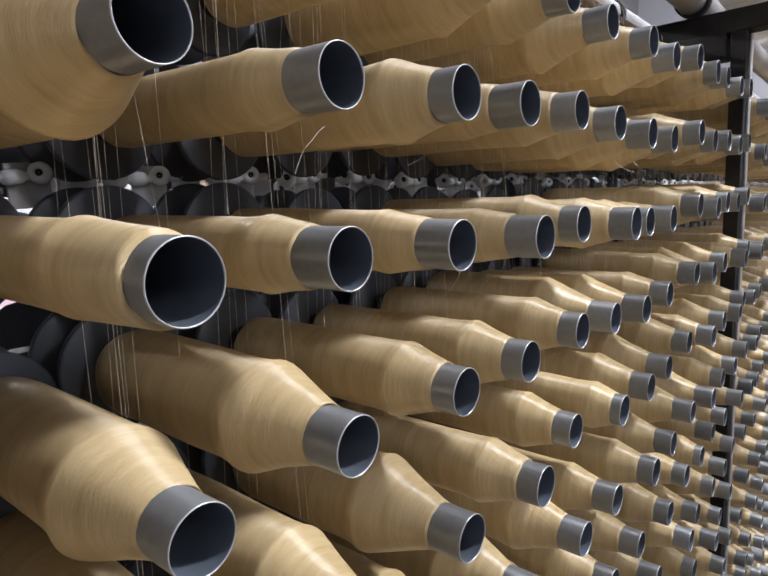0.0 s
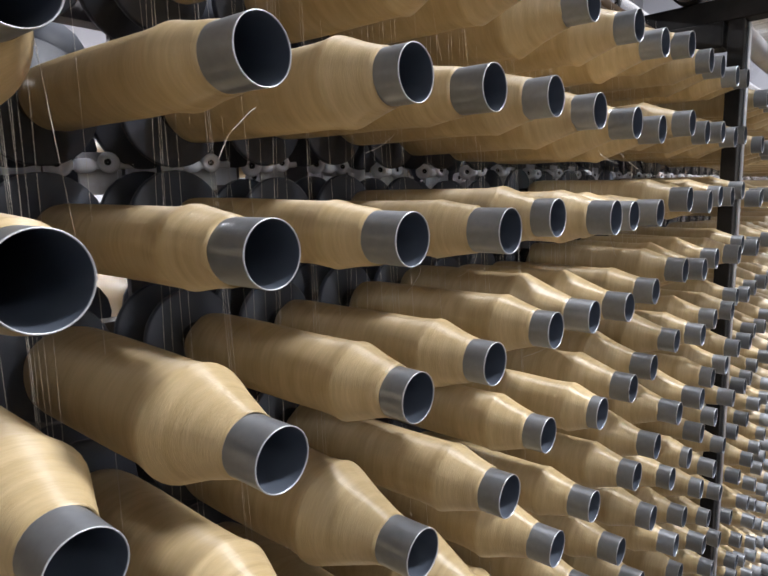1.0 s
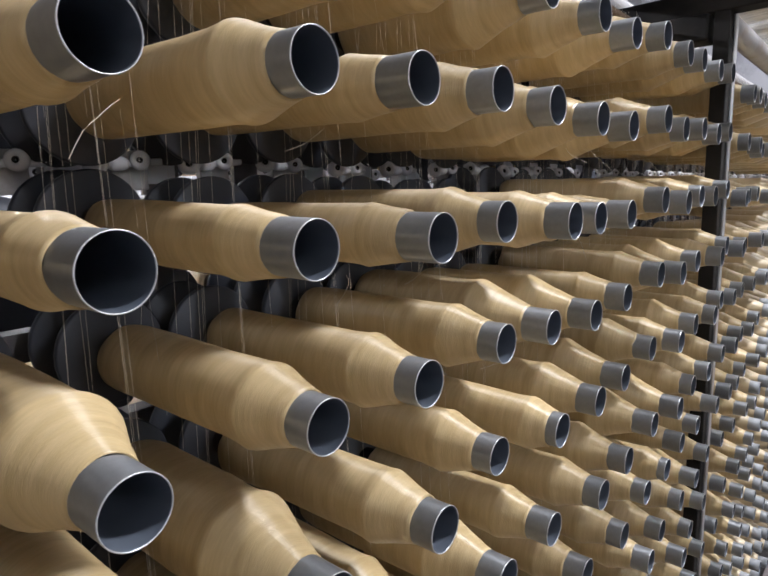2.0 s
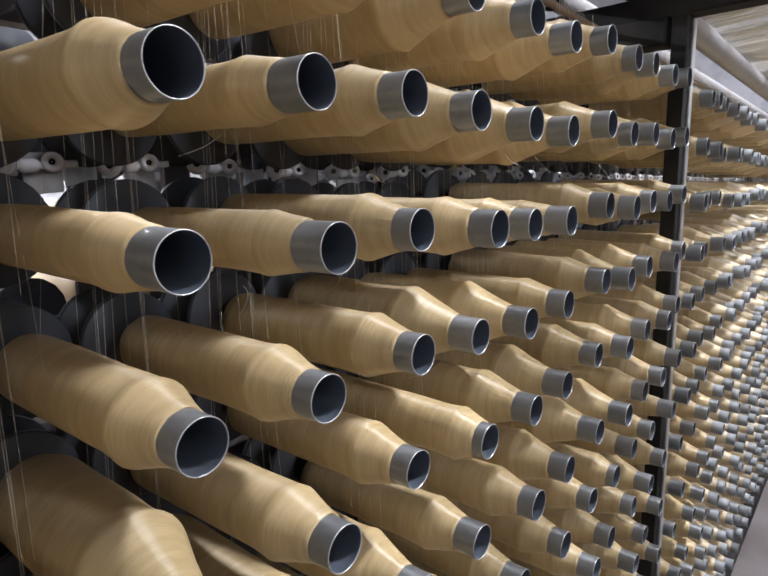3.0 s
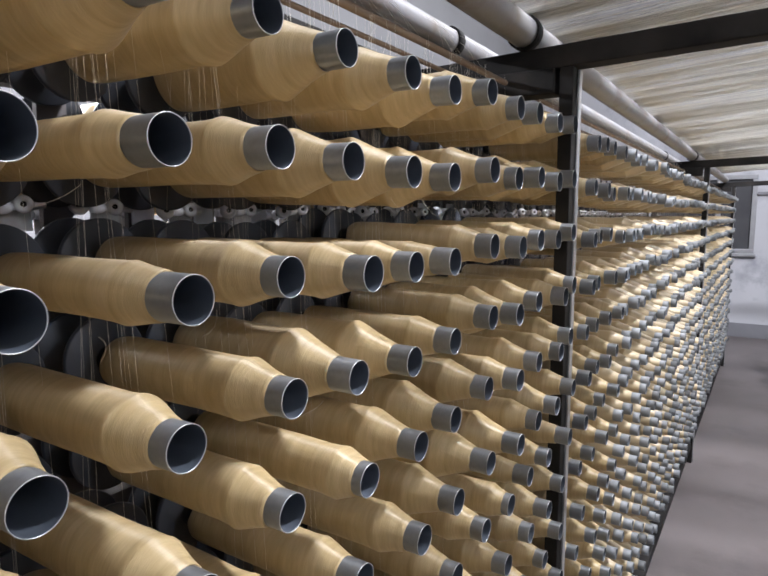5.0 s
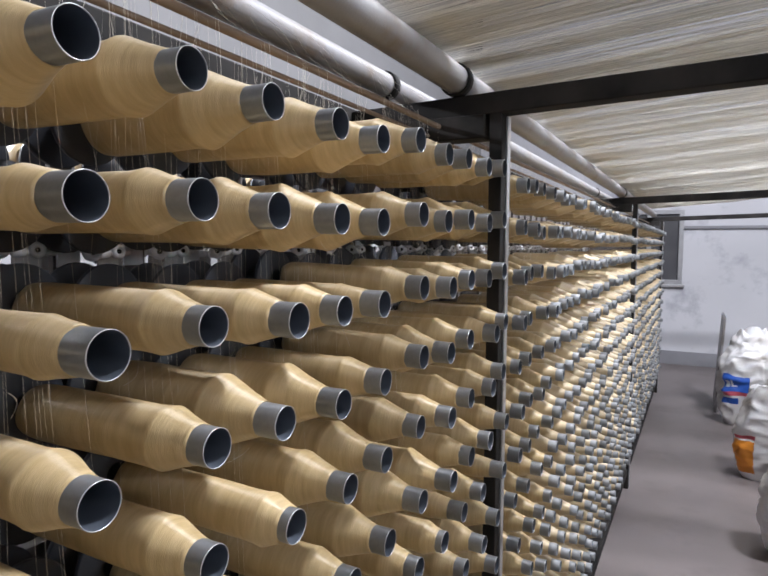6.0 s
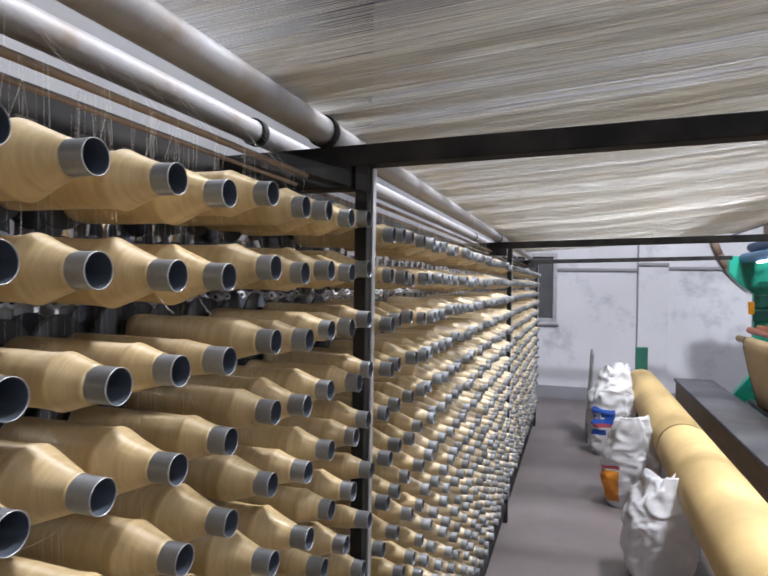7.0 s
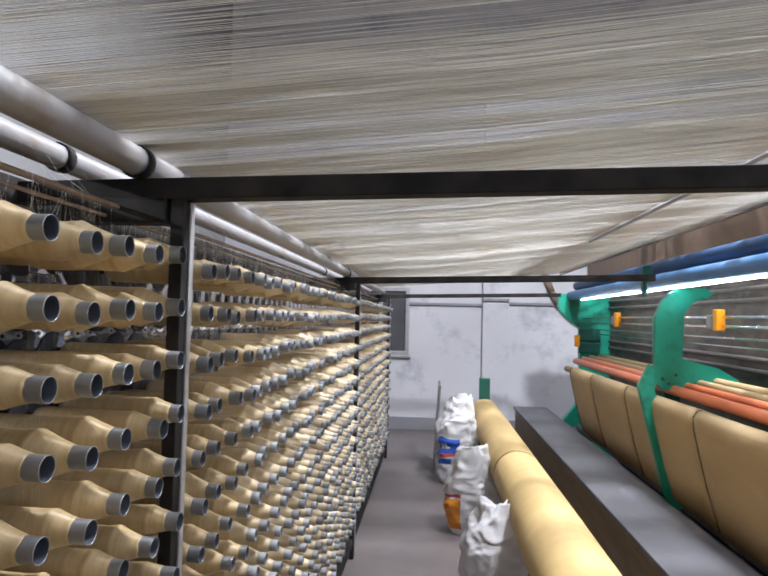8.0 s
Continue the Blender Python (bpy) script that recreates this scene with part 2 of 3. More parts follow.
def structure(name, bm, mat, label, category):
    ob = part(name, bm, mat, None)
    return tagged(ob, label, category, kind="structure")


structure("floor", box(-4.2, HALL_X + 0.2, -4.2, 10.2, -0.12, 0.0), M_FLOOR, "worn grey concrete floor with dark stains", "floor")
structure("ceiling", box(-4.2, HALL_X + 0.2, -4.2, 10.2, HALL_Z, HALL_Z + 0.1), M_CEIL, "plain grey hall ceiling", "ceiling")
structure("wall_west", box(-3.2, -3.0, -4.2, 10.2, 0, HALL_Z), M_CEIL, "grey rendered hall wall", "wall")
structure("wall_east", box(HALL_X, HALL_X + 0.2, -4.2, 10.2, 0, HALL_Z), M_WALL, "white plastered hall wall", "wall")
structure("wall_south", box(-4.0, HALL_X, -4.2, -4.0, 0, HALL_Z), M_WALL, "white plastered hall wall", "wall")
WX0, WX1, WZ0, WZ1 = -0.95, -0.07, 1.12, 2.15
bm = box(-4.0, WX0, WALL_Y, WALL_Y + 0.24, 0, HALL_Z)
box(WX1, HALL_X, WALL_Y, WALL_Y + 0.24, 0, HALL_Z, bm=bm)
box(WX0, WX1, WALL_Y, WALL_Y + 0.24, 0, WZ0, bm=bm)
box(WX0, WX1, WALL_Y, WALL_Y + 0.24, WZ1, HALL_Z, bm=bm)
structure("wall_north", bm, M_WALL, "white plastered end wall with grey stains", "wall")
structure("baseboard", box(-4.0, HALL_X, WALL_Y - 0.012, WALL_Y, 0.0, 0.19, 0.004), M_SKIRT, "dark grey painted skirting along end wall", "skirting")
structure("pillar", box(1.03, 1.42, WALL_Y - 0.09, WALL_Y, 0.19, HALL_Z, 0.006), M_WALL, "white plastered pillar with scuffs", "pillar")
win = tagged(empty("window_1", pose((WX0 + WX1) / 2, WALL_Y, WZ0)), "grey aluminium window with dark dusty panes", "window", kind="structure")
hw, hh = (WX1 - WX0) / 2, WZ1 - WZ0
for x0, x1, z0, z1 in ((-hw, hw, 0, 0.06), (-hw, hw, hh - 0.06, hh), (-hw, -hw + 0.06, 0.06, hh - 0.06), (hw - 0.06, hw, 0.06, hh - 0.06), (-0.03, 0.03, 0.06, hh - 0.06)):
    part("window_frame", box(x0, x1, -0.015, 0.05, z0, z1, 0.005), M_WINFRAME, win)
for x0, x1 in ((-hw + 0.06, -0.03), (0.03, hw - 0.06)):
    part("pane", box(x0, x1, 0.02, 0.026, 0.06, hh - 0.06), M_GLASS, win)
part("window_sill", box(-hw - 0.03, hw + 0.03, -0.05, 0.0, -0.04, 0.0, 0.006), M_WINFRAME, win)
for x0, x1, z, dy in ((WX1, 1.02, 1.905, 0), (1.03, 1.42, 1.985, 0.09), (1.43, 3.0, 1.935, 0)):
    bm = box(x0, x1, WALL_Y - 0.03 - dy, WALL_Y - dy, z - 0.02, z + 0.02, 0.004)
    structure("trim", bm, M_SKIRT, "grey cable duct fixed to the end wall", "cable duct")


def ceiling_lamp(x, y, z):
    lamp = tagged(empty("ceiling_lamp", pose(x, y, z)), "unseen white fluorescent batten hung behind the rack for fill", "ceiling lamp", "hall lamps")
    part("housing", box(-0.06, 0.06, -0.65, 0.65, 0.0, 0.05, 0.008), M_CERAMIC, lamp)
    for dx in (-0.035, 0.035):
        part("tube", rod((dx, -0.62, -0.02), (dx, 0.62, -0.02), 0.013), M_LAMP_GLOW, lamp)
    for dy in (-0.5, 0.5):
        part("suspension_rod", rod((0, dy, 0.05), (0, dy, HALL_Z - z), 0.004, 6), M_STEEL, lamp)


for lx, ly, lz, watts in LAMPS:
    ceiling_lamp(lx, ly, lz)
# housings of the aisle lamps and of the added fill lamps
for lx, ly, lz, watts in AISLE_BAY + FILL_BAY:
    lamp = tagged(empty("high_bay_lamp", pose(lx, ly, lz)), "unseen round bay lamp hung from the hall ceiling", "ceiling lamp")
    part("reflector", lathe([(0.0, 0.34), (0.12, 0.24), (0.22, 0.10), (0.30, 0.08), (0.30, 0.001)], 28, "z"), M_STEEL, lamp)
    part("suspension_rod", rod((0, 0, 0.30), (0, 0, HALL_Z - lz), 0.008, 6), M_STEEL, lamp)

# ---------------------------------------------------------------- creel rack
rack = tagged(empty("creel_rack", pose(0, 0, 0)), "black and grey steel creel rack holding rows of bobbins", "rack")
for py in POST_Y:
    part("post", box(-0.262, -0.234, py - 0.024, py + 0.026, 0.0, BEAM_Z0, 0.002), M_BLACK, rack)
    part("post_strip", box(-0.234, -0.229, py + 0.006, py + 0.027, 0.0, BEAM_Z0 - 0.002, 0.002), M_STRIP, rack, "bare grey steel strip")
    part("post", box(-1.02, -0.98, py - 0.032, py + 0.032, 0.0, BEAM_Z0, 0.003), M_BLACK, rack)
    part("beam", box(-0.8, 2.05, -0.025, 0.025, 0, BEAM_Z1 - BEAM_Z0, 0.003), M_BLACK, rack, m=pose(-0.25, py, BEAM_Z0, 0, -1.5, 0))
    part("bracket", box(-0.50, -0.27, py - 0.03, py + 0.03, BEAM_Z0 - 0.05, BEAM_Z0, 0.004), M_BLACK, rack)
for r in range(ROWS_N):
    z = ROW_TOP - r * ROW_STEP
    part("rail", box(-0.60, -0.575, -1.4, 7.85, z - 0.014, z + 0.014), M_BAR, rack)
# black strip added for the dark shade between top row and pipes
part("top_girder", box(-0.64, -0.60, -1.4, 7.85, 1.825, 1.965, 0.003), M_BLACK, rack)
part("bottom_rail", box(-0.60, -0.24, -1.4, 7.85, 0.10, 0.14, 0.003), M_BLACK, rack)
columns = [COL0 + COL_STEP * k for k in range(-3, 13)]
for a, b in ((POST_Y[1], POST_Y[2]), (POST_Y[2], POST_Y[3])):
    step = (b - a - 0.15) / 27
    columns += [a + 0.075 + step * i for i in range(28)]
hidden_columns = [POST_Y[0] + 0.075 + 0.106 * i for i in range(13)]
bar_near = mesh_of("upright_bar", box(-0.574, -0.566, -0.017, 0.017, 0.1, 1.90), M_BAR)
for y in columns[:20]:
    part("upright_bar", bar_near, M_BAR, rack, m=pose(0, y + 0.018, 0))
plate_mesh = mesh_of("label_plate", box(-0.565, -0.561, -0.016, 0.016, -0.020, 0.020, 0.001), M_CERAMIC)
for i, y in enumerate(columns[:20]):
    if i % 5 != 2:
        part("label_plate", plate_mesh, M_CERAMIC, rack, "white plastic plate", m=pose(0, y + 0.012 + 0.004 * (i % 3), 1.632))
for y in columns[20:] + hidden_columns:
    part("upright_bar", bar_near, M_BAR, rack, m=pose(0, y + 0.017, 0))

# pipes that carry the yarns over the top, with clamps
for name, x, z, r in (("front", -0.335, 1.997, 0.030), ("back", -0.505, 2.005, 0.026)):
    pipe = tagged(empty("guide_pipe", pose(x, 0, z)), "long grey pipe with dusty brown patches lying along the rack", "pipe", "guide pipes")
    for y0, y1 in ((-1.4, 1.66), (1.68, 4.74), (4.76, 7.9)):
        part("pipe_length", lathe([(y0, r * 0.8), (y0, r), (y0 + 0.02, r), ((y0 + y1) / 2, r * 1.004), (y1 - 0.02, r), (y1, r), (y1, r * 0.8)], 28, "y"), M_PIPE, pipe)
    for y in (1.67, 4.75):
        part("clamp", lathe([(y - 0.012, r + 0.001), (y - 0.012, r + 0.005), (y + 0.012, r + 0.005), (y + 0.012, r + 0.001)], 24, "y"), M_BLACK, pipe, "black ring clamp")
for x, z, r in ((-0.375, 1.902, 0.006), (-0.40, 1.884, 0.004)):
    g = part("guide_rod", lathe([(-1.4, 0.001), (-1.4, r), (7.85, r), (7.85, 0.001)], 10, "y"), M_RUST, rack, m=pose(x, 0, z))

# ---------------------------------------------------------------- bobbins
TUBE_R = 0.0175


def yarn_profile(kind):
    """Radius along the package, from the base to the bare tube."""
    body, shoulder, end, tip = kind
    b, t = 0.0, RIM_X - BASE_X - end
    s = t - shoulder
    return [(b, TUBE_R), (b + 0.001, body * 0.88), (b + 0.005, body * 0.97), (b + 0.016, body), (b + s * 0.35, body * 1.005), (b + s * 0.7, body * 0.985), (s - 0.022, body * 0.98), (s - 0.007, body * 1.006), (s - 0.001, body * 1.042), (s + 0.0012, body * 1.022),
            (s + shoulder * 0.5, body * 0.485 + tip * 0.515), (t - 0.003, tip * 1.03), (t, tip), (t + 0.0005, TUBE_R)]



#         body   shoulder  bare   tip radius
KINDS = [(0.0232, 0.034, 0.029, 0.0186),
         (0.0325, 0.045, 0.024, 0.0184),
         (0.0385, 0.056, 0.028, 0.0184),
         (0.0283, 0.034, 0.020, 0.0187),
         (0.0262, 0.022, 0.012, 0.0192),
         (0.0275, 0.034, 0.025, 0.0185),
         (0.0345, 0.050, 0.027, 0.0184),
         (0.0228, 0.060, 0.015, 0.0196)]
FULL = RIM_X - BASE_X


def tube_profile():
    r, w = TUBE_R, 0.0006
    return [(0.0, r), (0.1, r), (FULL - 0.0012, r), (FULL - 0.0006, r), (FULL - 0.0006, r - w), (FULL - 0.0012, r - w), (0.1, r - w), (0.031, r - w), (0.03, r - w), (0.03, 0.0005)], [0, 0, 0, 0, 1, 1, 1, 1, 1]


def rim_profile():
    r, w = TUBE_R + 0.0001, 0.0007
    return [(FULL - 0.0006, r), (FULL - 0.0003, r), (FULL, r - 0.0002), (FULL, r - w + 0.0001), (FULL - 0.0005, r - w)]


def build_bobbin(i):
    kind = KINDS[i]
    root = empty("bobbin", pose(0, -50, -50))
    tagged(root, ("slim", "tapered", "fat", "shouldered", "nearly bare-nosed", "tapered", "broad-shouldered", "even")[i] + " package of golden tan yarn on an aluminium tube", "yarn bobbin", "bobbins on the creel")
    prof, slots = tube_profile()
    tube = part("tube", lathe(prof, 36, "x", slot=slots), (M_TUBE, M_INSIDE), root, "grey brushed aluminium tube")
    part("rim", lathe(rim_profile(), 36, "x"), M_RIM, tube, "worn bright edge")
    part("yarn", lathe(yarn_profile(kind), 36, "x", wobble=0.042, seed=i * 3.1), M_YARN, root)
    for x, rr in ((-0.028, 0.047), (-0.082, 0.047)):
        part("flange", lathe([(x - 0.004, 0.012), (x - 0.004, rr - 0.001), (x - 0.003, rr), (x + 0.002, rr), (x + 0.003, rr - 0.0015), (x + 0.003, 0.013), (x + 0.008, 0.012), (x + 0.008, 0.0005)], 32, "x"), M_DISC, root, "dark grey plastic disc")
    part("hub", lathe([(-0.12, 0.001), (-0.12, 0.012), (-0.02, 0.012), (-0.02, 0.016), (0.0, 0.016), (0.0, 0.001)], 16, "x"), M_HUB, root)
    return root


PROTO = [build_bobbin(i) for i in range(len(KINDS))]
# kinds of package and how far (mm) each stands out, row by row from the top, column by column
PICK_ROWS = {0: "3132121213211", 1: "2030512213212", 2: "7000355055355", 3: "6633322552153", 4: "1123341215131", 5: "1322153122315"}
OUT_ROWS = {0: (0, 0, 0, -4, -10, -11, -1, -3, 1, 3, -3, -1, -3),
            1: (0, -1, 9, 1, 0, 2, 1, -2, 7, 3, 3, 2, -1),
            2: (25, 6, 3, 12, -1, 18, -2, 0, 9, 12, 5, 3, 1),
            3: (0, 8, 1, 0, -2, -3, -3, -5, 6, 10, 5, 20, 6),
            4: (4, 6, 9, 16, -8, 8, 4, -3, -3, 13, 8, 15, 3),
            5: (3, 8, 2, 6, 10, 5, 17, 10, 10, 17, 10, 11, 12)}
# and how far (mm) it stands along the rack from its column
ALONG_ROWS = {1: (0, 0, 0, 0, 0, -9, 0, 0, 0, 0, 0, 0, 0),
              2: (-10, -6, 2, 5, 11, 0, 11, 0, 0, 0, 0, 0, 0),
              3: (4, -8, 8, 4, 14, 5, 10, 14, 8, 0, 0, 0, 0),
              4: (0, 0, 0, 0, 15, 7, 14, 14, 18, 0, 0, 0, 0)}
EXTRA_LIFT = {(2, 0): 4, (2, 1): 5, (3, 1): 7, (3, 0): -10, (3, 6): -4, (1, 2): -6, (3, 8): 3, (1, 1): -4}
LIFT = (0, -3, 1, 0, 5, 1, -2, -2, 13, 7, 14, 12, 22)
rng = random.Random(7)


def choose(r, k):
    if r in PICK_ROWS and 0 <= k < 13:
        return int(PICK_ROWS[r][k])
    return rng.choice((1, 1, 2, 2, 3, 5) if k >= 13 else (0, 1, 1, 2, 3, 3, 5, 4))


far = []
for ci, y in enumerate(columns):
    for r in range(ROWS_N):
        k = ci - 3
        i = choose(r, k)
        z = ROW_TOP - r * ROW_STEP
        if 0 <= k < 13:
            z += (LIFT[k] + EXTRA_LIFT.get((r, k), 0)) / 1000
        along = ALONG_ROWS[r][k] / 1000 if r in ALONG_ROWS and 0 <= k < 13 else 0.0
        out = OUT_ROWS[r][k] / 1000 if r in OUT_ROWS and 0 <= k < 13 else rng.uniform(-0.004, 0.016)
        if k >= 13:
            z += rng.uniform(-0.002, 0.012)
        tilt, turn = rng.uniform(0.2, 1.6), rng.uniform(-0.8, 0.8)
        m = pose(RIM_X + out, y + along + 0.0008, z, 0, tilt, turn) @ pose(BASE_X - RIM_X, 0, 0, rng.uniform(0, 360))
        if ci < 20:
            copy_thing(PROTO[i], m)
        else:
            far.append((i, m))
for y in hidden_columns:
    for r in range(ROWS_N):
        far.append((rng.choice((0, 1, 2, 3, 5)), pose(BASE_X, y, ROW_TOP - r * ROW_STEP)))
for p in PROTO:
    for o in (*p.children_recursive, p):
        bpy.data.objects.remove(o)


def far_bobbins(name, items):
    """Distant packages in one mesh: yarn and tube."""
    verts, faces, slots = [], [], []
    n = 14
    for i, m in items:
        prof = [(a, r) for a, r in yarn_profile(KINDS[i])[1:13]]
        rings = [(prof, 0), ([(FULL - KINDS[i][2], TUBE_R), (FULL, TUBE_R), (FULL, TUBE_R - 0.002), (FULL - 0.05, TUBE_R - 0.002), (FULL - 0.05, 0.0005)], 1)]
        for pr, s in rings:
            base = len(verts)
            for a, r in pr:
                for j in range(n):
                    t = 2 * math.pi * j / n
                    verts.append(tuple(m @ Vector((a, r * math.cos(t), r * math.sin(t)))))
            for q in range(len(pr) - 1):
                for j in range(n):
                    a, b = base + q * n + j, base + q * n + (j + 1) % n
                    faces.append((a, b, b + n, a + n))
                    slots.append(s if s == 0 or q == 0 else (2 if q == 1 else 3))
    me = bpy.data.meshes.new(name)
    me.from_pydata(verts, [], faces)
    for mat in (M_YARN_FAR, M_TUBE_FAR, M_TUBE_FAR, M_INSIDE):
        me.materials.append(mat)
    me.polygons.foreach_set("material_index", slots)
    me.polygons.foreach_set("use_smooth", [True] * len(faces))
    return me


tagged(new("distant_bobbins", far_bobbins("distant_bobbins", far)), "hundreds of golden tan yarn bobbins further along the rack", "yarn bobbins", kind="stuff")

# the other face of the creel: packages that point away
back = []
for y in columns[:44]:
    for r in range(0, 8):
        back.append((rng.choice((0, 1, 2, 3)), pose(-0.80, y + 0.03, ROW_TOP - r * ROW_STEP - 0.01, 0, 0, 180)))
tagged(new("rear_bobbins", far_bobbins("rear_bobbins", back)), "tan yarn bobbins on the rear face of the creel", "yarn bobbins", kind="stuff")
bm = bmesh.new()
for y in columns[:44]:
    for r in range(0, 8):
        z = ROW_TOP - r * ROW_STEP - 0.01
        b2 = lathe([(-0.775, 0.001), (-0.775, 0.045), (-0.769, 0.045), (-0.769, 0.001)], 16, "x")
        bmesh.ops.translate(b2, verts=b2.verts[:], vec=(0, y + 0.03, z))
        tmp = bpy.data.meshes.new("tmp")
        b2.to_mesh(tmp)
        b2.free()
        bm.from_mesh(tmp)
        bpy.data.meshes.remove(tmp)
tagged(part("rear_discs", bm, M_DISC, None), "dark plastic discs of the rear bobbins", "bobbin discs", kind="stuff")


def tension_guide(m):
    """A white cross bar with ceramic eyelets that face the aisle, on a small bent plate."""
    g = tagged(empty("tension_guide", m), "white cross bar with round ceramic eyelets behind the discs", "yarn guide", "yarn guides of the creel")
    part("bar", rod((0, -0.034, 0), (0, 0.034, 0), 0.0036, 8), M_CERAMIC, g)
    for y, rr in ((-0.030, 0.0115), (0.012, 0.0095)):
        eye = part("eyelet", lathe([(-0.006, 0.002), (-0.006, rr * 0.8), (-0.003, rr), (0.003, rr), (0.007, rr * 0.85), (0.008, rr * 0.45), (0.004, rr * 0.3)], 16, "x"), M_CERAMIC, g, "white ceramic eyelet", m=pose(0.003, y, 0.002, 0, -6, -28))
        part("hole", lathe([(0.0035, 0.0005), (0.0045, rr * 0.32)], 10, "x"), M_HUB, eye)
    part("sleeve", lathe([(-0.006, 0.001), (-0.006, 0.0055), (-0.002, 0.0066), (0.006, 0.0066), (0.010, 0.005), (0.010, 0.001)], 12, "y"), M_CERAMIC, g, m=pose(0, -0.010, 0))
    part("plate", box(-0.010, -0.007, -0.012, 0.022, -0.026, 0.012, 0.001), M_STRIP, g, "small bent steel plate")
    part("stem", rod((-0.03, 0.004, -0.012), (-0.008, 0.004, -0.004), 0.0025, 6), M_CHROME, g)
    return g


first = tension_guide(pose(-0.535, columns[0] + 0.062, 1.630))
for y in columns[1:40]:
    copy_thing(first, pose(-0.535 + rng.uniform(-0.008, 0.008), y + 0.062 + rng.uniform(-0.006, 0.006), 1.630 + rng.uniform(-0.003, 0.003), rng.uniform(-5, 5), 0, rng.uniform(-10, 6)))
for y in columns[:40]:
    copy_thing(first, pose(-0.69 + rng.uniform(-0.01, 0.01), y + 0.075 + rng.uniform(-0.008, 0.008), 1.627 + rng.uniform(-0.004, 0.004), rng.uniform(-5, 5), 0, rng.uniform(-12, 12)))

# wrapped bale that shows between the rows from the aisle behind
bale = tagged(empty("wrapped_bale", pose(-2.1, 1.15, 0)), "tall bale wrapped in white plastic with a pink cover", "bale")
part("body", box(-0.3, 0.3, -0.75, 0.75, 0.0, 1.30, 0.05), M_BAG, bale)
part("cover", box(-0.31, 0.31, -0.76, 0.76, 1.28, 1.42, 0.04), material("pink_plastic", (0.72, 0.42, 0.55), 0.35, scale=6, second=(0.78, 0.70, 0.78), amount=1.0, bump=0.3, bump_scale=20), bale, "crumpled pink plastic cover")

# ---------------------------------------------------------------- threads
paths = []
for y in columns[:44]:
    for j in range(12):
        z0 = ROW_TOP - ROW_STEP * rng.randrange(1, 9) - 0.02
        yy, x0 = y + 0.053 + rng.gauss(0, 0.013), rng.uniform(-0.44, -0.30)
        x1 = x0 * 0.5 - 0.385 * 0.5
        paths.append([(x0, yy + rng.gauss(0, 0.012), z0), (x1, yy + rng.gauss(0, 0.006), 1.90)])
tagged(new("rising_threads", strands("rising_threads", paths, 0.00011, M_THREAD)), "fine tan threads rising between the bobbins", "threads", kind="stuff")
paths = []
for y in columns[:60]:
    for j in range(3):
        yy = y + rng.uniform(0, 0.1)
        paths.append([(-0.375, yy, 1.90), (-0.43 + rng.uniform(-0.04, 0.04), yy + rng.gauss(0, 0.02), 1.96), (-0.505, yy, 2.03)])
        paths.append([(-0.39 + rng.uniform(-0.02, 0.02), yy, 1.81), (-0.38, yy + rng.gauss(0, 0.02), 1.90)])
tagged(new("top_threads", strands("top_threads", paths, 0.0002, M_THREAD)), "tan threads leading up to the guide pipes", "threads", kind="stuff")
paths, thick = [], []
y = -1.35
while y < 7.3:
    dense = noise.noise((y * 4.0, 4.2, 0)) + 0.8 * noise.noise((y * 11.0, 1.2, 0))
    y += rng.uniform(0.0005, 0.0019) * (1.0 if dense > 0.0 else 1.9 if dense > -0.25 else 3.6)
    h = rng.gauss(0, 0.004)
    sway = 0.02 * noise.noise((y * 2.0, 0.3, 0))
    line = [(-0.335, y, 2.030), (0.4, y + sway, 2.09 + h), (1.22, y + sway * 1.6 + rng.gauss(0, 0.004), 2.178), (1.72, y + sway, 2.222), (2.55, y + sway, 2.62)]
    (thick if y > 1.4 else paths).append(line)
tagged(new("overhead_yarns", strands("overhead_yarns", paths, 0.00045, M_SHEET)), "broad sheet of pale yarns stretched overhead to the machine", "yarn sheet", kind="stuff")
tagged(new("overhead_yarns", strands("overhead_yarns", thick, 0.0007, M_SHEET)), "thicker pale yarns stretched overhead to the machine", "yarn sheet", kind="stuff")
bar = tagged(part("spreader_bar", lathe([(-1.5, 0.001), (-1.5, 0.008), (4.2, 0.008), (4.2, 0.001)], 16, "y"), M_WINFRAME, None, m=pose(1.22, 0, 2.168)), "pale grey spreader bar under the overhead yarns", "bar")
paths = []
for j in range(9):
    y, r = rng.uniform(0.45, 1.6), rng.choice((0, 1, 1, 2, 3))
    p = Vector((rng.uniform(-0.30, -0.25), y, ROW_TOP - r * ROW_STEP - 0.027))
    d, pts = Vector((rng.uniform(-0.2, 0.6), rng.uniform(-0.8, 0.8), -0.5)), []
    curl = Vector((rng.gauss(0, 0.12), rng.gauss(0, 0.12), rng.gauss(-0.03, 0.08)))
    for step in range(9):
        pts.append(tuple(p))
        d = (d + curl + Vector((rng.gauss(0, 0.07), rng.gauss(0, 0.07), rng.gauss(0, 0.07)))).normalized()
        p = p + d * 0.005
    paths.append(pts)
tagged(new("loose_ends", strands("loose_ends", paths, 0.00022, M_THREAD)), "loose curled yarn ends hanging from the packages", "threads", kind="stuff")

# ---------------------------------------------------------------- netting machine
MX = 1.95
mach = tagged(empty("netting_machine", pose(MX, 0, 0)), "green netting machine with blue rollers and hanging tan net", "machine")
Y0, Y1 = -1.2, 8.15


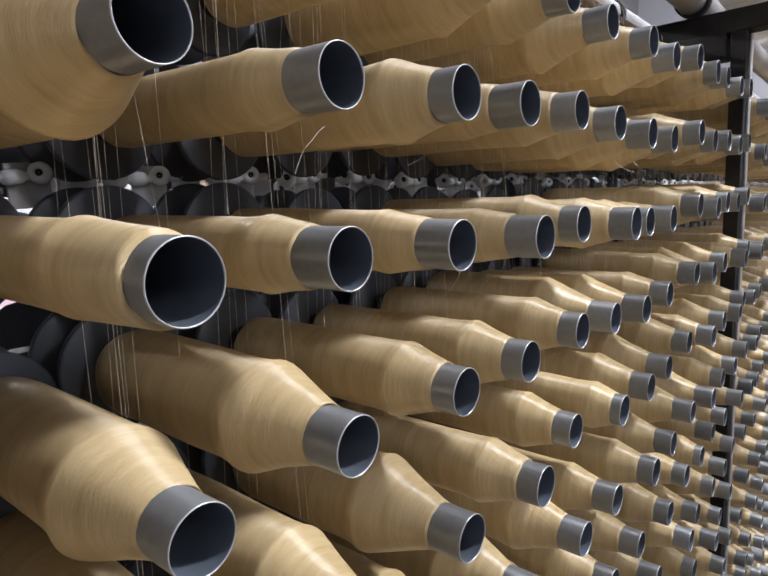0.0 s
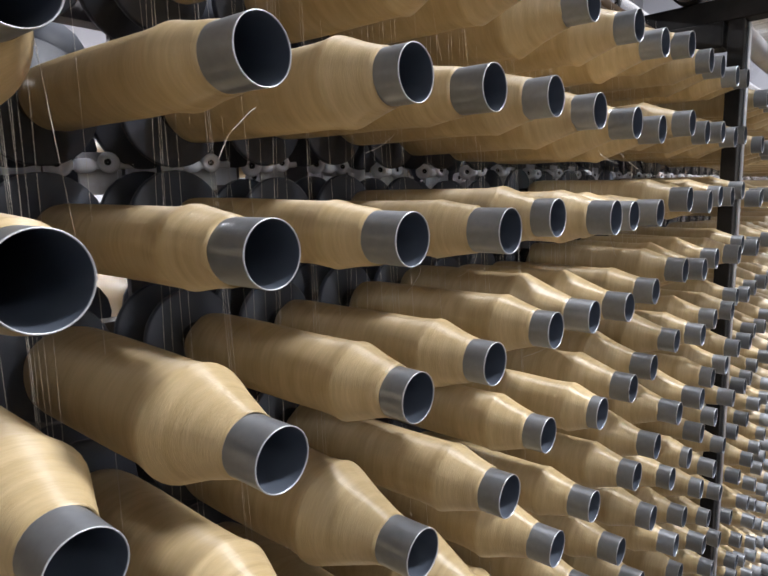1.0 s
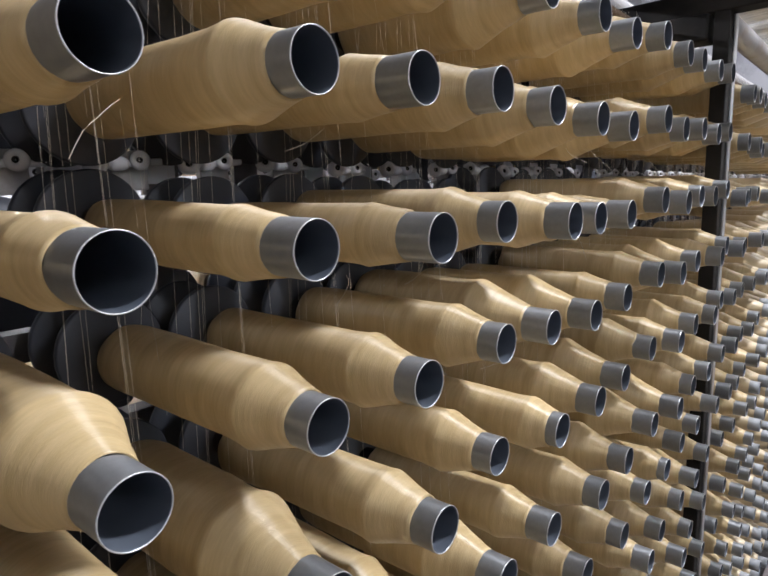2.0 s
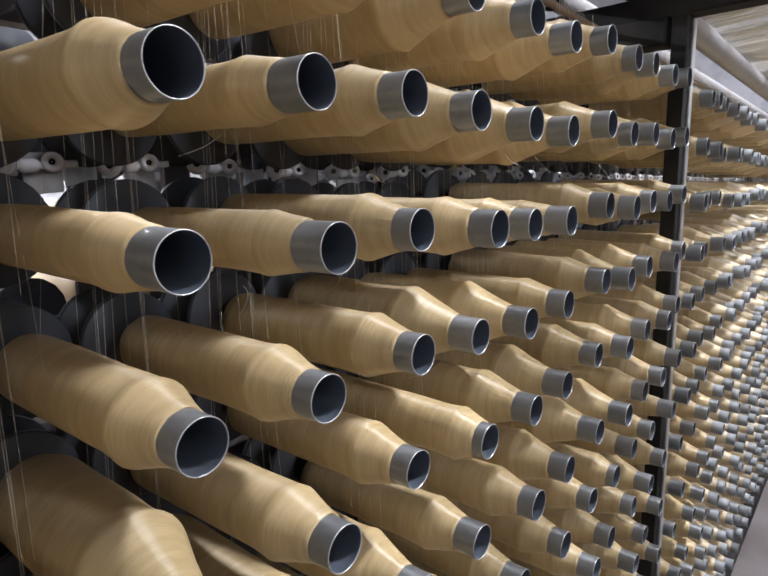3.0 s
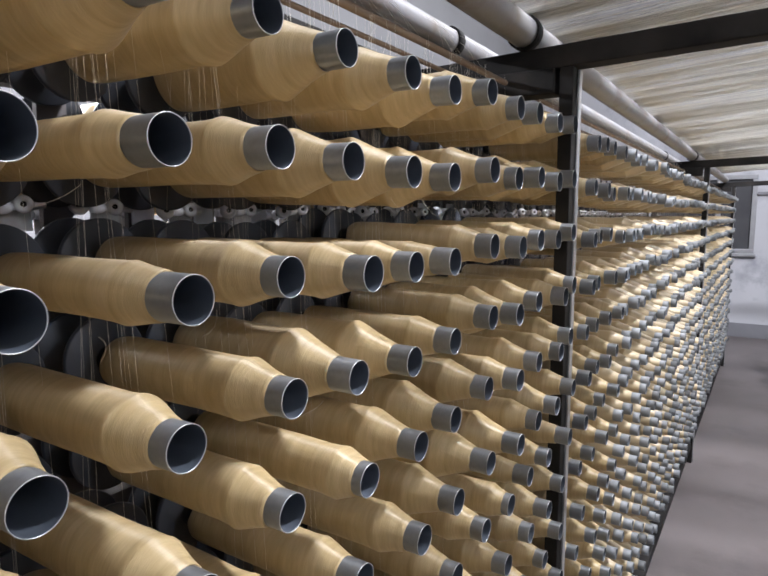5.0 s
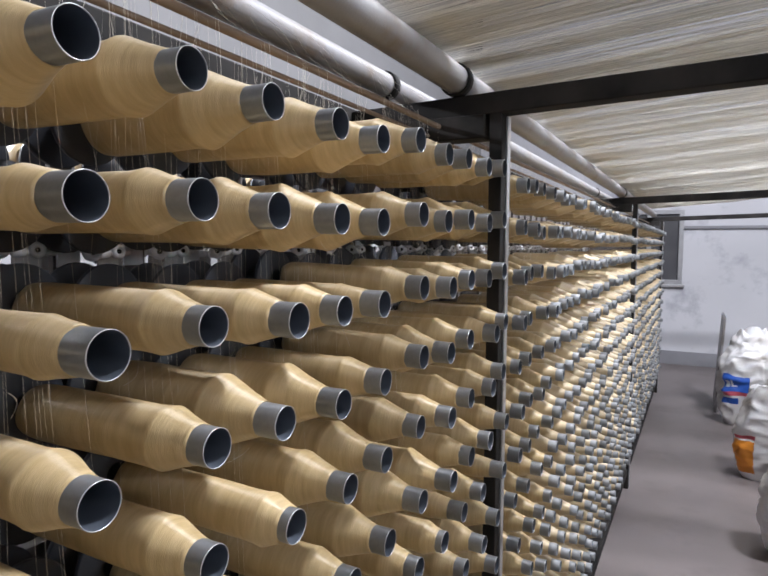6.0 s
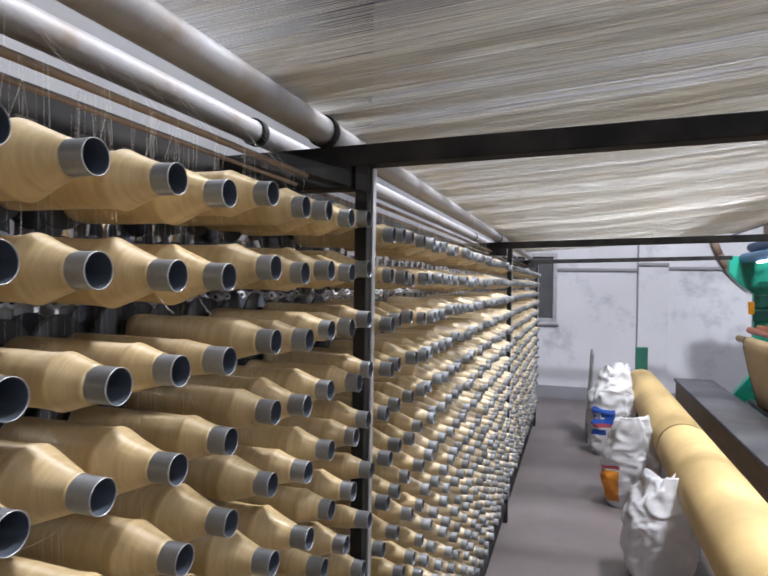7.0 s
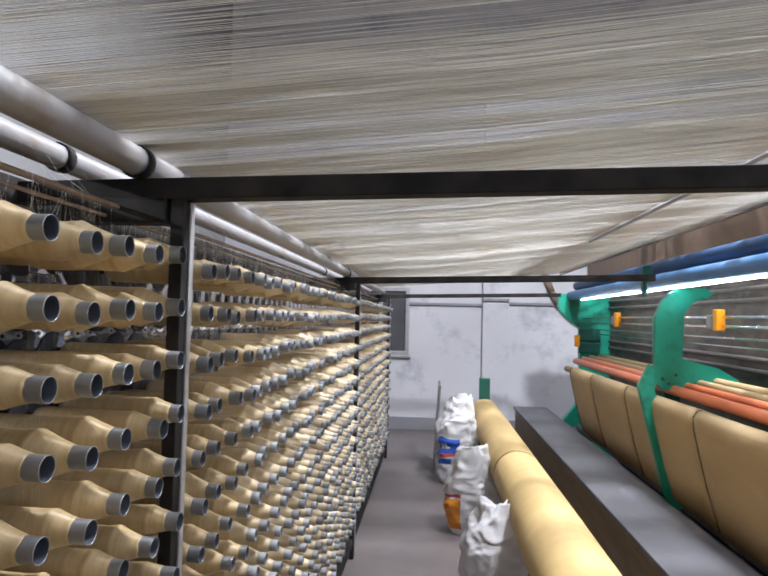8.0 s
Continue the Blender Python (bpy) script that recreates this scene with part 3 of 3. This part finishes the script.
def mpart(name, bm, mat, label="", smooth=False, parent=None):
    if parent is None:
        bmesh.ops.translate(bm, verts=bm.verts[:], vec=(-MX, 0, 0))
    return part(name, bm, mat, parent or mach, label, smooth)


plate = [(1.847, 1.27), (1.847, 1.72), (1.90, 1.84), (1.96, 1.905), (2.05, 1.94), (2.2, 1.94), (2.25, 1.90), (2.21, 1.87), (2.11, 1.84), (2.05, 1.76), (2.035, 1.44), (2.28, 1.38), (2.42, 1.30), (2.42, 1.25), (2.12, 1.22), (1.90, 1.22)]
leg = [(1.815, 1.40), (1.735, 1.24), (1.93, 0.44), (1.98, 0.38), (2.07, 0.42), (1.85, 1.22), (1.88, 1.34)]
for y in (1.75, 4.92):
    mpart("arm", slab(plate, y - 0.03, y + 0.03, 0.006), M_GREEN)
    for bx, bz in ((1.90, 1.30), (1.99, 1.33), (1.94, 1.27)):
        bolt = lathe([(y - 0.042, 0.0005), (y - 0.042, 0.010), (y - 0.040, 0.012), (y - 0.030, 0.012)], 12, "y")
        bmesh.ops.translate(bolt, verts=bolt.verts[:], vec=(bx, 0, bz))
        mpart("bolt", bolt, M_GREEN_DK, "dark bolt head")
    mpart("arm_leg", slab(leg, y - 0.022, y + 0.022, 0.005), M_GREEN)
    mpart("roller_bracket", slab([(1.97, 1.10), (1.95, 1.25), (2.10, 1.25), (2.06, 1.10)], y + 0.10, y + 0.15, 0.004), M_GREEN_DK)
    mpart("hanger", slab([(1.895, 1.90), (1.895, 2.11), (1.905, 2.13), (1.965, 2.13), (1.965, 2.07), (1.93, 2.05), (1.93, 1.90)], y + 0.36, y + 0.41, 0.004), M_GREEN_DK)
end = [(1.84, 2.03), (2.47, 2.03), (2.47, 0.0), (2.10, 0.0), (2.10, 0.42), (1.89, 0.36), (1.87, 0.42), (2.10, 0.72), (2.10, 1.60), (1.94, 1.72), (1.84, 1.84)]
mpart("end_frame", slab(end, Y1, Y1 + 0.12, 0.008), M_GREEN)
mpart("end_frame", slab(end, Y0 - 0.12, Y0, 0.008), M_GREEN)
for z0, z1 in ((1.45, 1.60), (1.30, 1.43)):
    mpart("end_cover", box(2.08, 2.34, Y1 - 0.03, Y1, z0, z1, 0.01), M_GREEN_DK)


def mroller(name, x, z, r, mat, label="", y0=Y0, y1=Y1, n=20):
    mid = (y0 + y1) / 2
    ob = part(name, lathe([(y0, 0.001), (y0, r), (mid - 1, r), (mid, r * 1.01), (mid + 1, r), (y1, r), (y1, 0.001)], n, "y"), mat, mach, label)
    ob.location = (x - MX, 0, z)
    return ob


mroller("top_roller", 1.99, 2.005, 0.055, M_BLUE, "light blue covered roller")
mroller("top_roller", 2.06, 2.125, 0.050, M_BLUE_DK, "dark blue covered roller")
mroller("light_tube", 1.985, 1.938, 0.0032, M_TUBE_LIGHT, "glowing white fluorescent tube", -1.0, 7.6, 10)
for x, z, r in ((2.14, 1.735, 0.010), (2.14, 1.675, 0.010), (2.22, 1.60, 0.008), (2.30, 1.54, 0.007)):
    mroller("guide_rail", x, z, r, M_CHROME, "bright steel rail", n=10)
for y in (2.4, 4.55, 6.72):
    mpart("guide_block", box(2.10, 2.155, y - 0.03, y + 0.03, 1.645, 1.785, 0.007), M_ORANGE_BLOCK, "orange plastic block")
    mpart("carriage", box(2.10, 2.17, y + 0.04, y + 0.13, 1.66, 1.75, 0.01), M_STEEL)
mpart("guide_block", box(2.03, 2.09, Y1 - 0.05, Y1 - 0.01, 1.38, 1.52, 0.008), M_ORANGE_BLOCK, "orange plastic block")
for x, z, r, mt, lb in ((1.885, 1.130, 0.036, M_NET, "tan net wound roller"), (1.985, 1.220, 0.036, M_ORANGE, "orange rubber roller"), (2.075, 1.248, 0.030, M_ORANGE, "orange rubber roller"),
                        (2.16, 1.268, 0.030, M_NET, "tan net wound roller"), (2.27, 1.285, 0.030, M_NET, "tan net wound roller")):
    mroller("draw_roller", x, z, r, mt, lb, y1=7.85)
mroller("bottom_shaft", 2.09, 0.40, 0.035, M_STEEL, "grey steel shaft")
mroller("bottom_shaft", 2.22, 0.33, 0.03, M_STEEL, "grey steel shaft")
mpart("needle_bed", box(2.46, 2.56, Y0, Y1, 0.30, 2.02, 0.01), M_DARK_BED, "dark oily steel bed")
mpart("back_panel", box(2.56, 2.60, Y0, Y1, 0.0, 2.30, 0.004), M_BLACK)
mpart("upper_panel", box(2.57, 2.61, Y0, 9.7, 2.302, 2.75, 0.004), M_RUST, "dull brown upper panel")
mpart("edge_bar", rod((1.72, Y0, 2.212), (1.72, 7.5, 2.212), 0.006, 8), M_BAR, "thin bar under the yarns")
for y in (-0.9, 1.2, 3.3, 5.4, 7.45):
    mpart("bar_bracket", slab([(1.715, 2.204), (1.715, 2.22), (2.575, 2.60), (2.575, 2.56)], y - 0.008, y + 0.008), M_BAR)
for z in (1.38, 1.46, 1.86, 1.94):
    mroller("bed_ridge", 2.455, z, 0.016, M_BAR, n=8)

# net that hangs from the draw rollers down to the shaft, in widths with dark seams between them
widths = [-1.15, 0.4, 1.95, 3.35, 4.25, 5.55, 6.6, 7.5]
fold = [(1.94, 1.145), (1.905, 1.176), (1.866, 1.168), (1.842, 1.128), (1.846, 1.06), (1.875, 0.92), (1.925, 0.70), (1.995, 0.46)]
for a, b in zip(widths, widths[1:]):
    bm = bmesh.new()
    cols = []
    for s in range(13):
        u = s / 12
        y = a + 0.012 + (b - a - 0.024) * u
        sag = 0.012 * math.sin(u * math.pi) + 0.004 * noise.noise((y * 3, 1, 0))
        cols.append([bm.verts.new((x - MX - sag, y, z)) for x, z in fold])
    for p, q in zip(cols, cols[1:]):
        for i in range(len(fold) - 1):
            f = bm.faces.new((p[i], q[i], q[i + 1], p[i + 1]))
            f.smooth = True
    bmesh.ops.recalc_face_normals(bm, faces=bm.faces[:])
    bmesh.ops.solidify(bm, geom=bm.faces[:], thickness=0.004)
    part("net_width", bm, M_NET, mach, "tan woven net hanging in a smooth fall")
    bm = bmesh.new()
    for (x, z), (x2, z2) in zip(fold[2:], fold[3:]):
        rod((x - MX + 0.002, b, z), (x2 - MX + 0.002, b + 0.0, z2), 0.007, 6, bm)
    part("seam", bm, M_SEAM, mach, "dark gap between two widths")

# brown strap that sags beside the machine's far end
bm = bmesh.new()
pts = [(1.93, 2.45), (1.97, 2.32), (2.05, 2.12), (2.14, 1.95), (2.28, 1.80), (2.41, 1.69)]
for (x, z), (x2, z2) in zip(pts, pts[1:]):
    rod((x, WALL_Y - 0.045, z), (x2, WALL_Y - 0.045, z2), 0.05, 10, bm)
tagged(part("hose", bm, M_RUST, None), "thick dull brown hose fixed to the end wall", "hose")

# ---------------------------------------------------------------- bench, roll, bags
bench = tagged(empty("low_bench", pose(1.645, 0, 0.02)), "long low bench with grey top and brown side", "bench")
part("top", box(-0.225, 0.225, -1.0, 9.05, 0.44, 0.48, 0.006), M_BENCH, bench, "dark grey worn top")
part("side_board", box(-0.205, -0.175, -0.98, 9.03, -0.02, 0.44, 0.003), M_BENCH_SIDE, bench, "brown board")
part("side_board", box(0.175, 0.205, -0.98, 9.03, -0.02, 0.44, 0.003), M_BENCH_SIDE, bench, "brown board")

RX, RZ, RR = 0.93, 0.55, 0.178
roll = tagged(empty("net_roll", pose(RX, 0, RZ)), "long thick roll of golden tan netting on green stands", "net roll")
bm = lathe([(0.2, 0.03), (0.2, RR * 0.96), (0.23, RR), (2.0, RR), (4.0, RR * 1.01), (5.02, RR), (5.05, RR * 0.965), (5.075, RR * 0.965), (5.10, RR * 1.0), (5.6, RR * 1.01), (5.68, RR * 0.985), (5.72, RR * 1.0), (6.5, RR), (7.95, RR * 0.985), (8.0, RR * 0.92), (8.0, 0.03)], 40, "y", wobble=0.012, seed=4)
part("netting", bm, M_ROLL, roll)
part("core", lathe([(0.0, 0.001), (0.0, 0.028), (8.12, 0.028), (8.12, 0.001)], 16, "y"), M_STEEL, roll)
for y in (0.08, 8.05):
    part("stand", box(-0.06, 0.07, y - 0.03, y + 0.03, -RZ, 0.42, 0.006), M_GREEN_DK, roll, "green painted post")
    part("foot", box(-0.22, 0.22, y - 0.05, y + 0.05, -RZ, -RZ + 0.04, 0.006), M_GREEN_DK, roll)
part("strap", lathe([(5.055, RR * 0.968), (5.055, RR * 0.985), (5.068, RR * 0.985), (5.068, RR * 0.968)], 40, "y"), M_SEAM, roll, "dark tie round the roll")


def bag(x, y, w, d, h, seed, lean=0.0, turn=0.0, prints=()):
    """A filled woven sack with a crumpled, tied-off mouth."""
    root = tagged(empty("sack", pose(x, y, 0, 0, 0, turn)), "crumpled white woven plastic sack with printed marks, on the floor", "sack", "sacks beside the roll")
    bm = bmesh.new()
    n, rings = 72, 52
    grid = []
    for i in range(rings + 1):
        v = i / rings
        swell = (0.80 + 0.28 * math.sin(min(1, v * 1.15) * math.pi)) * (1 if v < 0.8 else 1 - 0.35 * (v - 0.8) / 0.2)
        if v < 0.08:
            swell *= 0.86 + 0.14 * v / 0.08
        row = []
        for j in range(n):
            t = 2 * math.pi * j / n
            c, s = math.cos(t), math.sin(t)
            e = 0.62
            px = math.copysign(abs(c) ** e, c) * w / 2 * swell
            py = math.copysign(abs(s) ** e, s) * d / 2 * swell
            q = Vector((px * 7, py * 7, v * h * 7)) + Vector((seed * 5.3, 0, 0))
            crease = 0.034 * noise.noise(q * 0.7) + 0.030 * (0.5 - 2 * abs(noise.noise(q * 1.3))) + 0.016 * (0.5 - 2 * abs(noise.noise(q * 3.0))) + 0.007 * (0.5 - 2 * abs(noise.noise(q * 6.5)))
            crease *= 0.45 + v * 0.9
            zz = v * h + 0.06 * noise.noise(q * 1.1) * v + (max(0, v - 0.75) * 0.25 * noise.noise((c * 1.7 + seed, s * 1.7, seed)))
            row.append(bm.verts.new((px * (1 + crease * 5) + lean * v * v, py * (1 + crease * 5), max(0.002, zz) if i else 0.0)))
        grid.append(row)
    for i in range(rings):
        for j in range(n):
            f = bm.faces.new((grid[i][j], grid[i][(j + 1) % n], grid[i + 1][(j + 1) % n], grid[i + 1][j]))
            f.smooth = True
            ang = ((j + 0.5) / n * 360) % 360
            v = (i + 0.5) / rings
            for a0, a1, v0, v1, slot in prints:
                if a0 <= ang <= a1 and v0 <= v <= v1:
                    f.material_index = slot
                    break
    bm.faces.new(grid[0][::-1])
    top = bm.verts.new((lean, 0, h * 0.94))
    for j in range(n):
        bm.faces.new((grid[-1][j], grid[-1][(j + 1) % n], top)).smooth = True
    part("body", bm, (M_BAG, M_PRINT_BLUE, M_PRINT_ORANGE, M_PRINT_RED, M_PRINT_WHITE), root)
    return root


bag(0.545, 6.90, 0.41, 0.30, 0.86, 1, 0.05, 8, ((222, 234, 0.42, 0.50, 4), (240, 256, 0.42, 0.45, 4), (240, 246, 0.45, 0.51, 4), (205, 272, 0.37, 0.55, 1), (205, 272, 0.32, 0.36, 3), (205, 262, 0.25, 0.315, 1)))
bag(0.60, 5.42, 0.37, 0.30, 0.67, 2, 0.03, -6, ((205, 258, 0.08, 0.42, 2), (205, 258, 0.44, 0.48, 3)))
bag(0.665, 4.18, 0.36, 0.28, 0.60, 3, 0.04, 14)
board = tagged(part("board", box(-0.012, 0.012, -0.3, 0.3, 0, 0.95, 0.003), M_STEEL, None, m=pose(0.33, 7.5, 0, 0, 3, 0)), "thin grey board standing behind the sacks", "board")
